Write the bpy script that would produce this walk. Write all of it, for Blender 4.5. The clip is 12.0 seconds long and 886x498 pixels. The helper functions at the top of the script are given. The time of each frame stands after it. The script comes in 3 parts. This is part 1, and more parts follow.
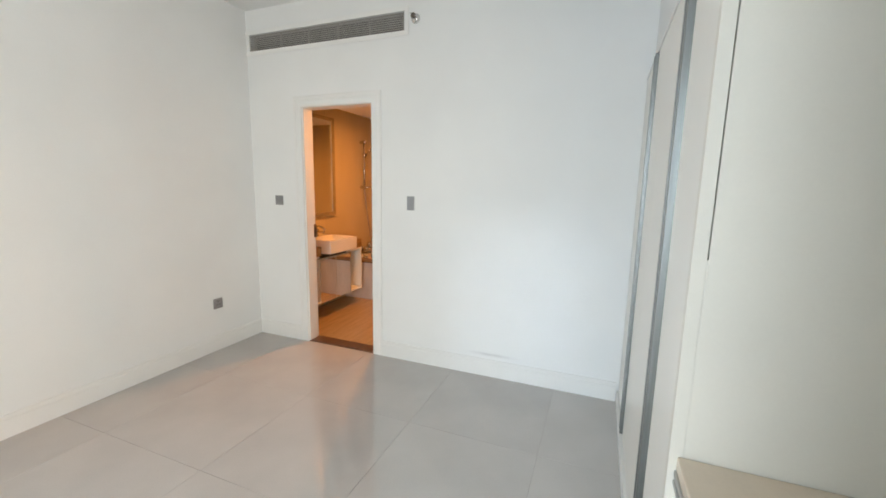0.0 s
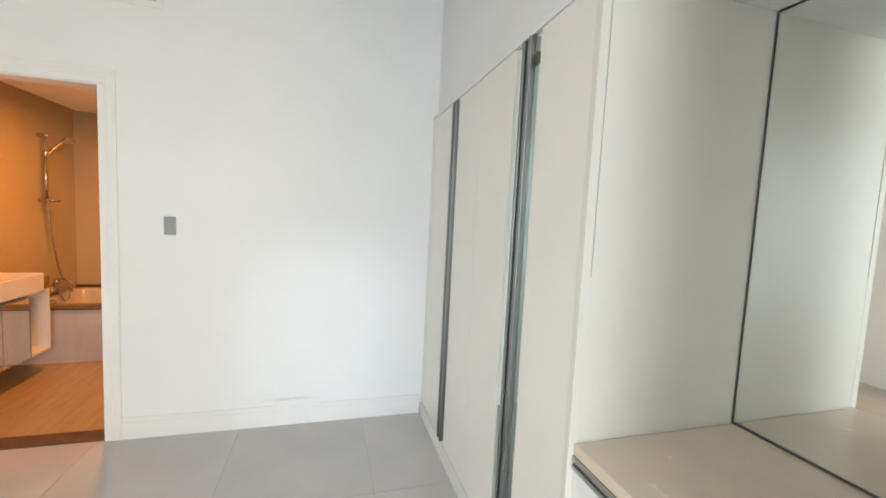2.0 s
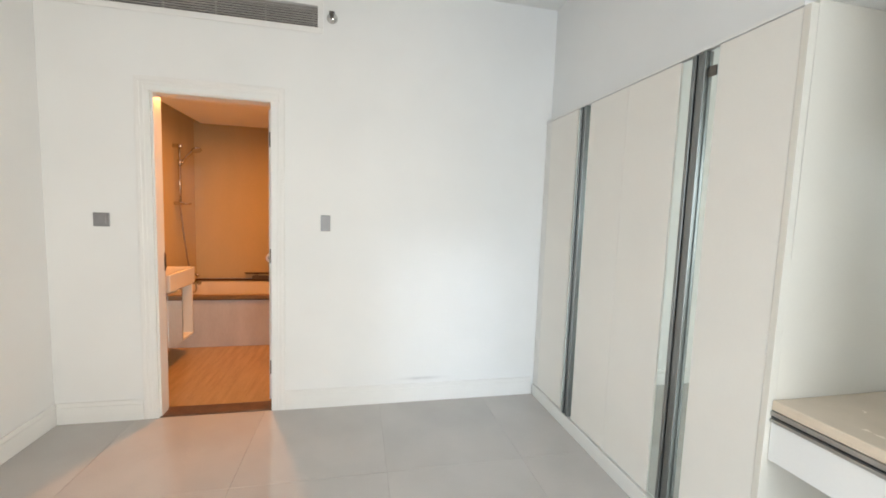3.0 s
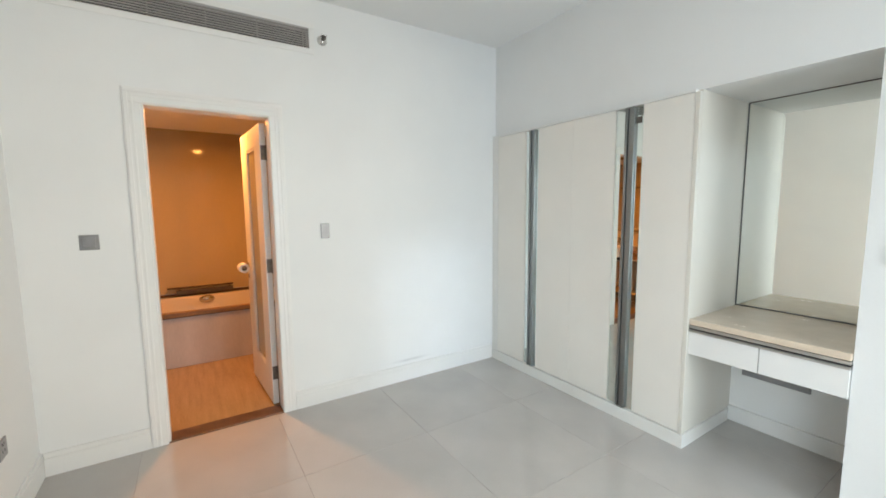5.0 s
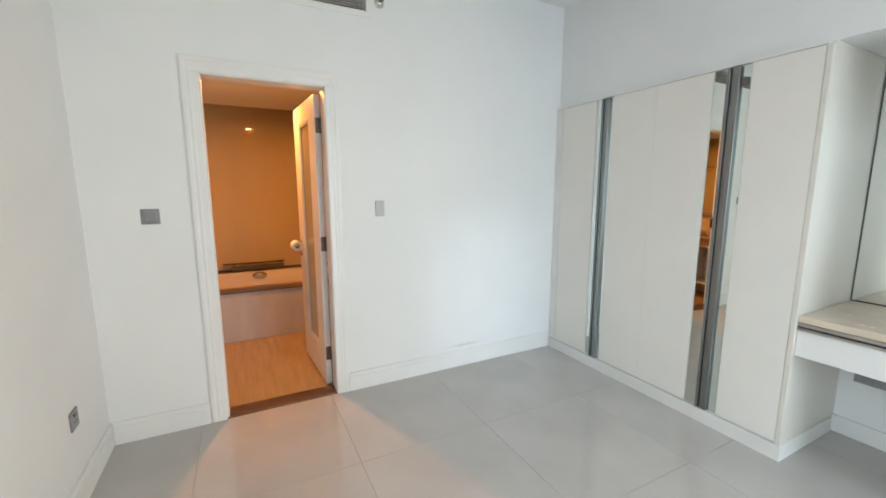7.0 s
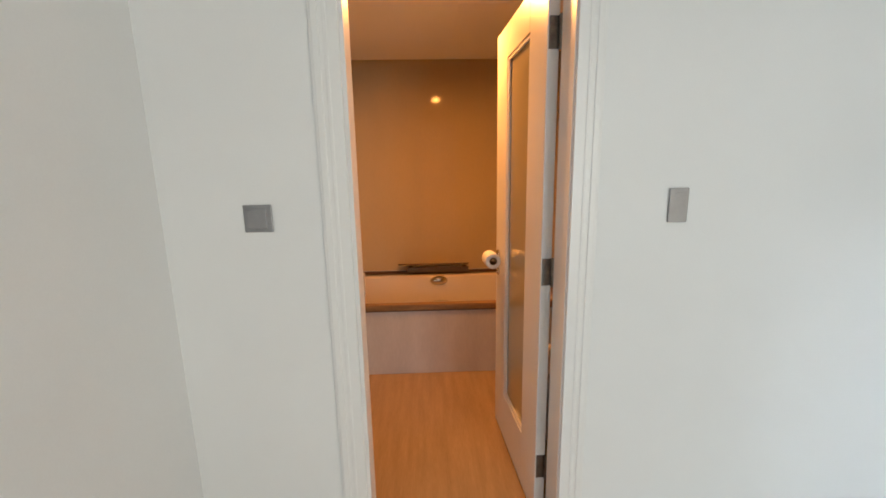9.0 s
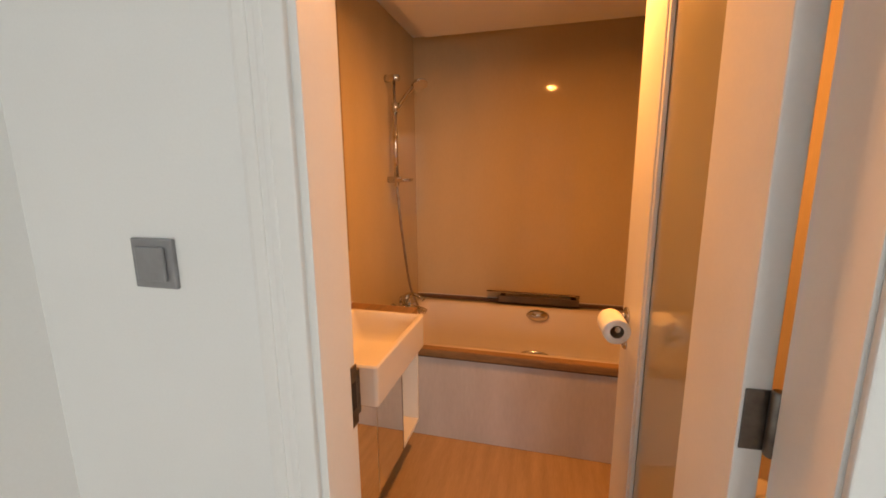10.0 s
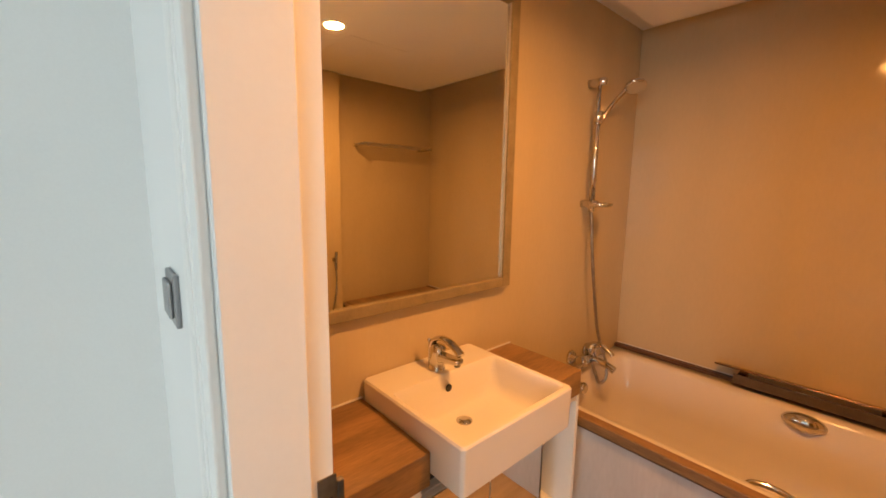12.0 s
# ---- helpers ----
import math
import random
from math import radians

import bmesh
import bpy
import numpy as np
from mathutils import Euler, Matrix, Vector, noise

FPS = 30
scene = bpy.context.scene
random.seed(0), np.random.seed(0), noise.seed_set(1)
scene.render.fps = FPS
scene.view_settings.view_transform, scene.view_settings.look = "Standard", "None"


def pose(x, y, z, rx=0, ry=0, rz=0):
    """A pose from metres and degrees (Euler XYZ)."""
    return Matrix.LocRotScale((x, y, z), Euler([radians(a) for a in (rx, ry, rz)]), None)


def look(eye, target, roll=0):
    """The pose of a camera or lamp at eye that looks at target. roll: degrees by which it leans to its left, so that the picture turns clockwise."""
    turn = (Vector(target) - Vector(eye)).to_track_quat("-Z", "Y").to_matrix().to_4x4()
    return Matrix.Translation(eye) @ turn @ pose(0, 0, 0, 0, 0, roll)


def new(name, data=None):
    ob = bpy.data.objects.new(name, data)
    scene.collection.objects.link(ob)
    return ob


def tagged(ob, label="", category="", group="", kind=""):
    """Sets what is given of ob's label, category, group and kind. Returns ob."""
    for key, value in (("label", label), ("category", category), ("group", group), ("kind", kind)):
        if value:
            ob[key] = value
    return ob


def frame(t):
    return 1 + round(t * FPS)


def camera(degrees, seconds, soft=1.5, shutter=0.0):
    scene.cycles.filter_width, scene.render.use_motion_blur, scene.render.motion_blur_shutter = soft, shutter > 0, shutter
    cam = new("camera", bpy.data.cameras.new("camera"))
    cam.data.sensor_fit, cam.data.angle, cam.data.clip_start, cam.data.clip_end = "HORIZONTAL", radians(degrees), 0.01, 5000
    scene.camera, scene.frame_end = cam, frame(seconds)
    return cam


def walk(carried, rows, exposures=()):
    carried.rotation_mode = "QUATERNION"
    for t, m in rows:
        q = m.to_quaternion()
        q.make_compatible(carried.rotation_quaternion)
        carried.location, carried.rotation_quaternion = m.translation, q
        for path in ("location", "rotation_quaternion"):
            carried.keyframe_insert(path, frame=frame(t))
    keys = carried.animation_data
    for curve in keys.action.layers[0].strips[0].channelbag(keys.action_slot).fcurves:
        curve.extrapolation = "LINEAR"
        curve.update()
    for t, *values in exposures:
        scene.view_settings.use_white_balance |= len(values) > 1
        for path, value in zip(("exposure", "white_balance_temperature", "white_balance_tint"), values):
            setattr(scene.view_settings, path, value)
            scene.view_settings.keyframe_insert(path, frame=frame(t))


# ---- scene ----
cam = camera(96.2, 12.0, soft=1.7)
PATH = [
    (0, (2.413, -2.801, 1.431), (1.687, -0.964, 1.12), 1.1),
    (0.5, (2.335, -2.834, 1.426), (2.02, -0.883, 1.116), 2.4),
    (1, (2.261, -2.839, 1.441), (2.372, -0.864, 1.149), 3.1),
    (1.5, (2.156, -2.753, 1.434), (2.582, -0.812, 1.205), 3.1),
    (2, (1.931, -2.719, 1.432), (2.488, -0.805, 1.267), 2.8),
    (2.5, (1.548, -2.816, 1.436), (2.049, -0.889, 1.243), 2.3),
    (3, (1.237, -2.809, 1.39), (1.662, -0.863, 1.212), 2.0),
    (5, (0.191, -2.918, 1.461), (1.261, -1.241, 1.251), -0.5),
    (5.5, (0.079, -3.067, 1.461), (1.368, -1.556, 1.221), -0.3),
    (6, (0.081, -3.103, 1.458), (1.422, -1.644, 1.193), 0.1),
    (6.5, (0.138, -2.955, 1.438), (1.295, -1.345, 1.171), -0.0),
    (7, (0.159, -2.681, 1.432), (1.056, -0.919, 1.131), -0.1),
    (7.5, (0.129, -2.33, 1.425), (0.785, -0.473, 1.073), -0.7),
    (9.5, (0.305, -0.863, 1.411), (0.12, 1.093, 1.034), -0.8),
    (10, (0.342, -0.506, 1.42), (-0.155, 1.397, 1.058), -0.5),
    (10.5, (0.331, -0.262, 1.438), (-0.517, 1.515, 1.088), 0.0),
    (11, (0.399, -0.096, 1.448), (-0.754, 1.5, 1.096), -0.5),
    (11.5, (0.455, -0.06, 1.458), (-0.874, 1.397, 1.123), -0.7),
    (12, (0.468, -0.09, 1.459), (-1.015, 1.219, 1.164), 0.9),
]
walk(cam, [(t, look(e, g, r)) for t, e, g, r in PATH],
     [(0, -0.29, 6350, 8), (0.7, -0.25, 6450, 9), (2.5, -0.14, 6600, 10), (5, -0.2, 6350, 7), (5.5, -0.42, 6350, 7), (6, -0.68, 6350, 9), (6.5, -0.7, 6250, 7), (7, -0.29, 6200, 7), (7.5, -0.29, 6250, 7), (9.5, -0.57, 6400, 8), (10, -0.47, 6450, 9), (10.5, -0.46, 6500, 10), (11, -0.32, 6350, 8), (11.5, -0.2, 5950, 4), (12, -0.17, 5700, 0)])

# ---- light ----
world = bpy.data.worlds.new("sky")
scene.world = world
world.use_nodes = True
sky = world.node_tree.nodes.new("ShaderNodeTexSky")
sky.sky_type, sky.sun_disc = "NISHITA", False
sky.sun_elevation, sky.sun_rotation = radians(13.2), radians(243.4)
world.node_tree.links.new(sky.outputs[0], world.node_tree.nodes["Background"].inputs[0])
world.node_tree.nodes["Background"].inputs[1].default_value = 0.12


def lamp(name, kind, m, energy, colour, **more):
    data = bpy.data.lights.new(name, kind)
    data.energy, data.color = energy, colour
    if kind == "AREA":
        data.spread = more.get("spread", math.pi)
        data.shape, data.size, data.size_y = more["shape"], more["size"], more.get("size_y", more["size"])
    elif kind == "SUN":
        data.angle = more["angle"]
    ob = new(name, data)
    ob.matrix_world = m
    return ob


# low western sun, through the bedroom's window and the wide opening to the living room
lamp("sun", "SUN", look((0, 0, 0), (0.894, 0.447, -0.235)), 18.0, (1.0, 0.86, 0.68), angle=radians(0.6))
# daylight in the bedroom's window opening
lamp("window_daylight", "AREA", look((2.03, -4.98, 1.35), (1.8, -2.2, 0.1)), 76, (0.845, 0.945, 1.015), shape="RECTANGLE", size=1.1, size_y=2.3)
# added fill from an unseen west opening, brightens the west-facing surfaces
lamp("west_fill", "AREA", look((-0.6, -4.15, 1.3), (2.4, -1.9, -0.4)), 24, (0.845, 0.95, 1.015), shape="RECTANGLE", size=1.25, size_y=2.2, spread=radians(100))
# added narrow lamp in the same opening: soft bright patch low on wall_north
lamp("wall_patch_fill", "AREA", look((1.95, -4.96, 1.3), (1.97, 0, 0.0)), 1.7, (0.78, 0.92, 1.06), shape="RECTANGLE", size=1.0, size_y=2.2, spread=radians(9))
# daylight in the living room's window opening
lamp("living_daylight", "AREA", look((4.75, -6.02, 1.2), (4.5, -3, 0.2)), 165, (1.0, 0.79, 0.52), shape="RECTANGLE", size=3.3, size_y=2.2)
# the bathroom's one warm downlight
lamp("bath_downlight", "AREA", look((0.35, 0.90, 2.2635), (0.35, 0.9001, 0)), 36, (1.0, 0.365, 0.072), shape="DISK", size=0.09, spread=radians(174))

# ---- materials ----


def material(name, colour, rough=0.5, metal=0.0, vary=0.06, scale=6.0, fine=90.0, bump=0.02, stretch=(1, 1, 1), coat=0.0, spots=None, per_piece=0.0):
    """Base colour with variation at two scales, a little uneven gloss and relief."""
    m = bpy.data.materials.new(name)
    m.use_nodes = True
    nt = m.node_tree
    b = nt.nodes["Principled BSDF"]
    tc = nt.nodes.new("ShaderNodeTexCoord")
    mp = nt.nodes.new("ShaderNodeMapping")
    mp.inputs["Scale"].default_value = stretch
    nt.links.new(tc.outputs["Object"], mp.inputs[0])
    big, small = nt.nodes.new("ShaderNodeTexNoise"), nt.nodes.new("ShaderNodeTexNoise")
    big.inputs["Scale"].default_value, small.inputs["Scale"].default_value = scale, fine
    big.inputs["Detail"].default_value, small.inputs["Detail"].default_value = 5, 4
    for n in (big, small):
        nt.links.new(mp.outputs[0], n.inputs["Vector"])
    mix = nt.nodes.new("ShaderNodeMath")
    mix.operation = "MULTIPLY_ADD"
    nt.links.new(big.outputs["Fac"], mix.inputs[0])
    mix.inputs[1].default_value = 0.7
    half = nt.nodes.new("ShaderNodeMath")
    half.operation = "MULTIPLY"
    half.inputs[1].default_value = 0.3
    nt.links.new(small.outputs["Fac"], half.inputs[0])
    nt.links.new(half.outputs[0], mix.inputs[2])
    ramp = nt.nodes.new("ShaderNodeValToRGB")
    dark = [max(0.0, c * (1 - 2.2 * vary)) for c in colour]
    light = [min(1.0, c * (1 + 1.2 * vary)) for c in colour]
    if spots:
        dark = list(spots)
    ramp.color_ramp.elements[0].position, ramp.color_ramp.elements[1].position = 0.3, 0.68
    ramp.color_ramp.elements[0].color, ramp.color_ramp.elements[1].color = (*dark, 1), (*light, 1)
    nt.links.new(mix.outputs[0], ramp.inputs[0])
    out = ramp.outputs[0]
    if per_piece:
        info = nt.nodes.new("ShaderNodeObjectInfo")
        rng = nt.nodes.new("ShaderNodeMapRange")
        rng.inputs[3].default_value, rng.inputs[4].default_value = 1 - per_piece, 1 + per_piece
        nt.links.new(info.outputs["Random"], rng.inputs[0])
        hsv = nt.nodes.new("ShaderNodeHueSaturation")
        nt.links.new(rng.outputs[0], hsv.inputs["Value"])
        nt.links.new(out, hsv.inputs["Color"])
        out = hsv.outputs[0]
    nt.links.new(out, b.inputs["Base Color"])
    rr = nt.nodes.new("ShaderNodeMapRange")
    rr.inputs[3].default_value, rr.inputs[4].default_value = rough * 0.85, min(1, rough * 1.2)
    nt.links.new(big.outputs["Fac"], rr.inputs[0])
    nt.links.new(rr.outputs[0], b.inputs["Roughness"])
    b.inputs["Metallic"].default_value = metal
    b.inputs["Coat Weight"].default_value = coat
    b.inputs["Coat Roughness"].default_value = 0.06
    if bump:
        bp = nt.nodes.new("ShaderNodeBump")
        bp.inputs["Strength"].default_value, bp.inputs["Distance"].default_value = bump, 0.004
        nt.links.new(mix.outputs[0], bp.inputs["Height"])
        nt.links.new(bp.outputs[0], b.inputs["Normal"])
    return m


def mirror_material(name, colour, rough=0.01):
    m = bpy.data.materials.new(name)
    m.use_nodes = True
    b = m.node_tree.nodes["Principled BSDF"]
    b.inputs["Base Color"].default_value, b.inputs["Metallic"].default_value, b.inputs["Roughness"].default_value = (*colour, 1), 1.0, rough
    return m


def glow_material(name, colour, strength):
    m = bpy.data.materials.new(name)
    m.use_nodes = True
    b = m.node_tree.nodes["Principled BSDF"]
    b.inputs["Emission Color"].default_value, b.inputs["Emission Strength"].default_value = (*colour, 1), strength
    return m


def glass_material(name, colour, rough):
    m = bpy.data.materials.new(name)
    m.use_nodes = True
    b = m.node_tree.nodes["Principled BSDF"]
    b.inputs["Base Color"].default_value, b.inputs["Roughness"].default_value = (*colour, 1), rough
    b.inputs["Transmission Weight"].default_value, b.inputs["IOR"].default_value = 1.0, 1.45
    return m


PAINT = material("wall_paint", (0.80, 0.81, 0.81), 0.62, vary=0.02, scale=1.6, fine=220, bump=0.05)
PAINT_SCUFFED = material("scuffed_wall_paint", (0.80, 0.81, 0.81), 0.62, vary=0.02, scale=1.6, fine=220, bump=0.05)


def scuff(m, at, size, colour):
    """A smeared grey mark on the paint, broken up by noise."""
    nt = m.node_tree
    b = nt.nodes["Principled BSDF"]
    old = b.inputs["Base Color"].links[0].from_socket
    tc, mp = nt.nodes.new("ShaderNodeTexCoord"), nt.nodes.new("ShaderNodeMapping")
    mp.vector_type = "TEXTURE"
    mp.inputs["Location"].default_value, mp.inputs["Scale"].default_value = at, size
    nt.links.new(tc.outputs["Object"], mp.inputs[0])
    ball = nt.nodes.new("ShaderNodeTexGradient")
    ball.gradient_type = "QUADRATIC_SPHERE"
    nt.links.new(mp.outputs[0], ball.inputs[0])
    ns = nt.nodes.new("ShaderNodeTexNoise")
    ns.inputs["Scale"].default_value, ns.inputs["Detail"].default_value = 14, 6
    nt.links.new(tc.outputs["Object"], ns.inputs["Vector"])
    mul = nt.nodes.new("ShaderNodeMath")
    mul.operation = "MULTIPLY"
    nt.links.new(ball.outputs["Fac"], mul.inputs[0])
    nt.links.new(ns.outputs["Fac"], mul.inputs[1])
    mix = nt.nodes.new("ShaderNodeMixRGB")
    nt.links.new(mul.outputs[0], mix.inputs[0])
    nt.links.new(old, mix.inputs[1])
    mix.inputs[2].default_value = (*colour, 1)
    nt.links.new(mix.outputs[0], b.inputs["Base Color"])


scuff(PAINT_SCUFFED, (1.72, 0, 0.172), (0.27, 0.2, 0.022), (0.34, 0.34, 0.35))
CEIL = material("ceiling_paint", (0.80, 0.81, 0.81), 0.8, vary=0.02, scale=1.2, fine=180, bump=0.04)
TRIM = material("gloss_trim_paint", (0.80, 0.80, 0.79), 0.34, vary=0.015, scale=3, fine=120, bump=0.01)
TILE = material("polished_floor_tile", (0.485, 0.464, 0.440), 0.05, vary=0.05, scale=2.4, fine=160, bump=0.002, per_piece=0.02)
TILE.node_tree.nodes["Principled BSDF"].inputs["Specular IOR Level"].default_value = 0.8
GROUT = material("grout", (0.41, 0.385, 0.36), 0.8, vary=0.1, bump=0.1)
CREAM = material("cream_laminate", (0.80, 0.775, 0.725), 0.30, vary=0.015, scale=3, fine=140, bump=0.008)
# same cream, darkened in colour to tone down light on the wardrobe's side
CREAM_SHADED = material("cream_laminate_shaded", (0.71, 0.68, 0.615), 0.36, vary=0.015, scale=3, fine=140, bump=0.008)
CARCASS = material("white_laminate", (0.78, 0.77, 0.74), 0.38, vary=0.02, scale=4, fine=140, bump=0.01)
STONE = material("cream_stone_top", (0.68, 0.575, 0.455), 0.25, vary=0.03, scale=9, fine=160, bump=0.01)
ALU = material("brushed_aluminium", (0.27, 0.28, 0.28), 0.34, metal=1.0, vary=0.08, scale=8, fine=150, stretch=(20, 20, 0.6), bump=0.02)
ALU_PALE = material("pale_aluminium_trim", (0.56, 0.56, 0.55), 0.34, metal=1.0, vary=0.06, scale=8, fine=150, bump=0.02)
DARK = material("dark_gap", (0.03, 0.03, 0.03), 0.6, vary=0.2)
STEEL = material("dark_hinge_steel", (0.20, 0.18, 0.16), 0.38, metal=1.0, vary=0.15, scale=30)
CHROME = material("chrome", (0.64, 0.63, 0.62), 0.08, metal=1.0, vary=0.02, scale=12, bump=0.0)
GREY_PLASTIC = material("grey_metal_plate", (0.29, 0.29, 0.30), 0.38, metal=0.35, vary=0.05, scale=20, bump=0.01)
LOUVRE = material("grey_louvre", (0.52, 0.50, 0.48), 0.5, vary=0.06, scale=12)
MIRROR = mirror_material("mirror_silver", (0.88, 0.91, 0.88))
MIRROR_DARK = mirror_material("smoked_mirror", (0.80, 0.86, 0.83))
BATH_TILE = material("beige_wall_panel", (0.54, 0.435, 0.27), 0.06, vary=0.03, scale=3.5, fine=70, stretch=(1, 1, 0.35), bump=0.006)
BATH_TILE.node_tree.nodes["Principled BSDF"].inputs["Specular IOR Level"].default_value = 0.22
BATH_FLOOR = material("striated_stone_floor", (0.42, 0.285, 0.145), 0.22, vary=0.09, scale=5, fine=40, stretch=(5, 0.5, 1), bump=0.01)
WOOD = material("oak_counter", (0.27, 0.155, 0.062), 0.36, vary=0.26, scale=4, fine=40, stretch=(5, 0.6, 5), bump=0.05)
WOOD_X = material("oak_tub_trim", (0.27, 0.155, 0.065), 0.4, vary=0.25, scale=4, fine=40, stretch=(0.6, 5, 5), bump=0.05)
WOOD_DARK = material("dark_wood_strip", (0.11, 0.055, 0.028), 0.4, vary=0.25, scale=4, fine=40, stretch=(0.6, 5, 5), bump=0.05)
FRAME_WOOD = material("grey_oak_frame", (0.27, 0.21, 0.115), 0.42, vary=0.12, scale=5, fine=50, stretch=(3, 3, 3), bump=0.05)
THRESH = material("brown_stone_sill", (0.12, 0.06, 0.035), 0.35, vary=0.2, scale=15, bump=0.02)
CERAMIC = material("white_ceramic", (0.72, 0.695, 0.665), 0.08, vary=0.01, scale=4, bump=0.0, coat=0.4)
ACRYLIC = material("white_acrylic", (0.68, 0.63, 0.59), 0.14, vary=0.01, scale=4, bump=0.0)
PANEL = material("pale_marble_panel", (0.57, 0.54, 0.53), 0.25, vary=0.07, scale=4, fine=50, stretch=(1.5, 1, 0.4), bump=0.005)
DOORPAINT = material("white_door_paint", (0.80, 0.79, 0.77), 0.33, vary=0.02, scale=4, fine=120, bump=0.02)
FROST = glass_material("frosted_glass", (0.55, 0.49, 0.29), 0.35)
FROST.node_tree.nodes["Principled BSDF"].inputs["Transmission Weight"].default_value = 0.45
FROST.node_tree.nodes["Principled BSDF"].inputs["Coat Weight"].default_value = 1.0
FROST.node_tree.nodes["Principled BSDF"].inputs["Coat Roughness"].default_value = 0.02
PAPER = material("tissue_paper", (0.85, 0.83, 0.80), 0.9, vary=0.03, scale=30, fine=200, bump=0.15)
CARD = material("brown_card", (0.30, 0.22, 0.14), 0.85, vary=0.1, scale=40)
BRONZE = material("dark_bronze_tray", (0.17, 0.09, 0.045), 0.25, metal=0.8, vary=0.15, scale=10)
LIP = material("pewter_lip", (0.17, 0.135, 0.10), 0.38, metal=0.8, vary=0.12, scale=10)
HOSE = material("ribbed_hose_steel", (0.36, 0.31, 0.25), 0.3, metal=0.9, vary=0.1, scale=30, bump=0.05)
SLIP = material("satin_silver", (0.50, 0.45, 0.38), 0.42, metal=0.7, vary=0.05, scale=20)
LAMP = glow_material("lamp_glass", (1.0, 0.72, 0.42), 45.0)

# ---- building helpers ----
ORIGIN = {}


def thing(name, at, label, category, group="", kind=""):
    ob = new(name)
    ob.location = at
    ob.empty_display_size = 0.1
    ORIGIN[ob] = Vector(at)
    return tagged(ob, label, category, group, kind)


def part(name, bm, mat, parent=None, label=""):
    """One mesh object, built in the world's own coordinates, under a thing or under a part."""
    me = bpy.data.meshes.new(name)
    bmesh.ops.recalc_face_normals(bm, faces=bm.faces)
    bm.to_mesh(me)
    bm.free()
    me.materials.append(mat)
    ob = new(name, me)
    if parent:
        ob.parent = parent
        ob.matrix_parent_inverse = Matrix.Translation(-ORIGIN[parent]) if parent in ORIGIN else Matrix()
    return tagged(ob, label) if label else ob


def structure(name, bm, mat, label, category):
    return tagged(part(name, bm, mat), label, category, kind="structure")


def box(x0, x1, y0, y1, z0, z1, bevel=0.0, bm=None, segs=2):
    b = bmesh.new()
    r = bmesh.ops.create_cube(b, size=1)
    for v in r["verts"]:
        v.co = Vector(((x0 + x1) / 2 + v.co.x * (x1 - x0), (y0 + y1) / 2 + v.co.y * (y1 - y0), (z0 + z1) / 2 + v.co.z * (z1 - z0)))
    if bevel:
        bmesh.ops.bevel(b, geom=b.edges[:], offset=bevel, segments=segs, profile=0.5, affect="EDGES")
    return join(bm, b)


def join(bm, b):
    if bm is None:
        return b
    me = bpy.data.meshes.new("tmp")
    b.to_mesh(me)
    b.free()
    bm.from_mesh(me)
    bpy.data.meshes.remove(me)
    return bm


def turned(bm, m):
    bmesh.ops.transform(bm, matrix=m, verts=bm.verts)
    return bm


def lathe(profile, at, axis="z", steps=28, bm=None, smooth=True):
    """A body of revolution from (radius, height) pairs; axis is the way the height runs."""
    b = bmesh.new()
    rings = []
    for r, h in profile:
        ring = []
        for k in range(steps):
            a = 2 * math.pi * k / steps
            c, s = r * math.cos(a), r * math.sin(a)
            p = {"z": (c, s, h), "x": (h, c, s), "y": (c, h, s)}[axis]
            ring.append(b.verts.new(Vector(at) + Vector(p)))
        rings.append(ring)
    for a, c in zip(rings, rings[1:]):
        for k in range(steps):
            b.faces.new((a[k], a[(k + 1) % steps], c[(k + 1) % steps], c[k]))
    for ring in (rings[0], rings[-1]):
        b.faces.new(ring)
    if smooth:
        for f in b.faces:
            f.smooth = len(f.verts) == 4
    return join(bm, b)


def tube(points, radius, steps=12, bm=None):
    """A round pipe along a smooth line through the points."""
    pts = [Vector(p) for p in points]
    line = []
    for i in range(len(pts) - 1):
        p0, p1, p2, p3 = pts[max(i - 1, 0)], pts[i], pts[i + 1], pts[min(i + 2, len(pts) - 1)]
        for k in range(8):
            t = k / 8
            line.append(0.5 * (2 * p1 + (p2 - p0) * t + (2 * p0 - 5 * p1 + 4 * p2 - p3) * t * t + (3 * p1 - p0 - 3 * p2 + p3) * t ** 3))
    line.append(pts[-1])
    b = bmesh.new()
    rings = []
    side = None
    for i, p in enumerate(line):
        d = (line[min(i + 1, len(line) - 1)] - line[max(i - 1, 0)]).normalized()
        if side is None:
            side = d.orthogonal().normalized()
        side = (side - d * side.dot(d)).normalized()
        up = d.cross(side)
        rings.append([b.verts.new(p + radius * (math.cos(2 * math.pi * k / steps) * side + math.sin(2 * math.pi * k / steps) * up)) for k in range(steps)])
    for a, c in zip(rings, rings[1:]):
        for k in range(steps):
            b.faces.new((a[k], a[(k + 1) % steps], c[(k + 1) % steps], c[k])).smooth = True
    b.faces.new(rings[0])
    b.faces.new(rings[-1])
    return join(bm, b)


# ---- setting: bedroom ----
WX, EX, PX, SY, H = -0.575, 2.6445, 2.647, -4.95, 2.89
DW, DH, NT = 0.685, 2.07, 0.113           # bathroom doorway: width and height, wall thickness
LX, LN, LS = 6.87, -1.9, -6.1             # living room: far wall, north and south
BW, BN, BE, BC = -0.60, 2.33, 1.32, 2.27  # bathroom: west, north, east, ceiling
VX0, VX1, VZ0, VZ1 = -0.545, 0.97, 2.556, 2.69  # air vent

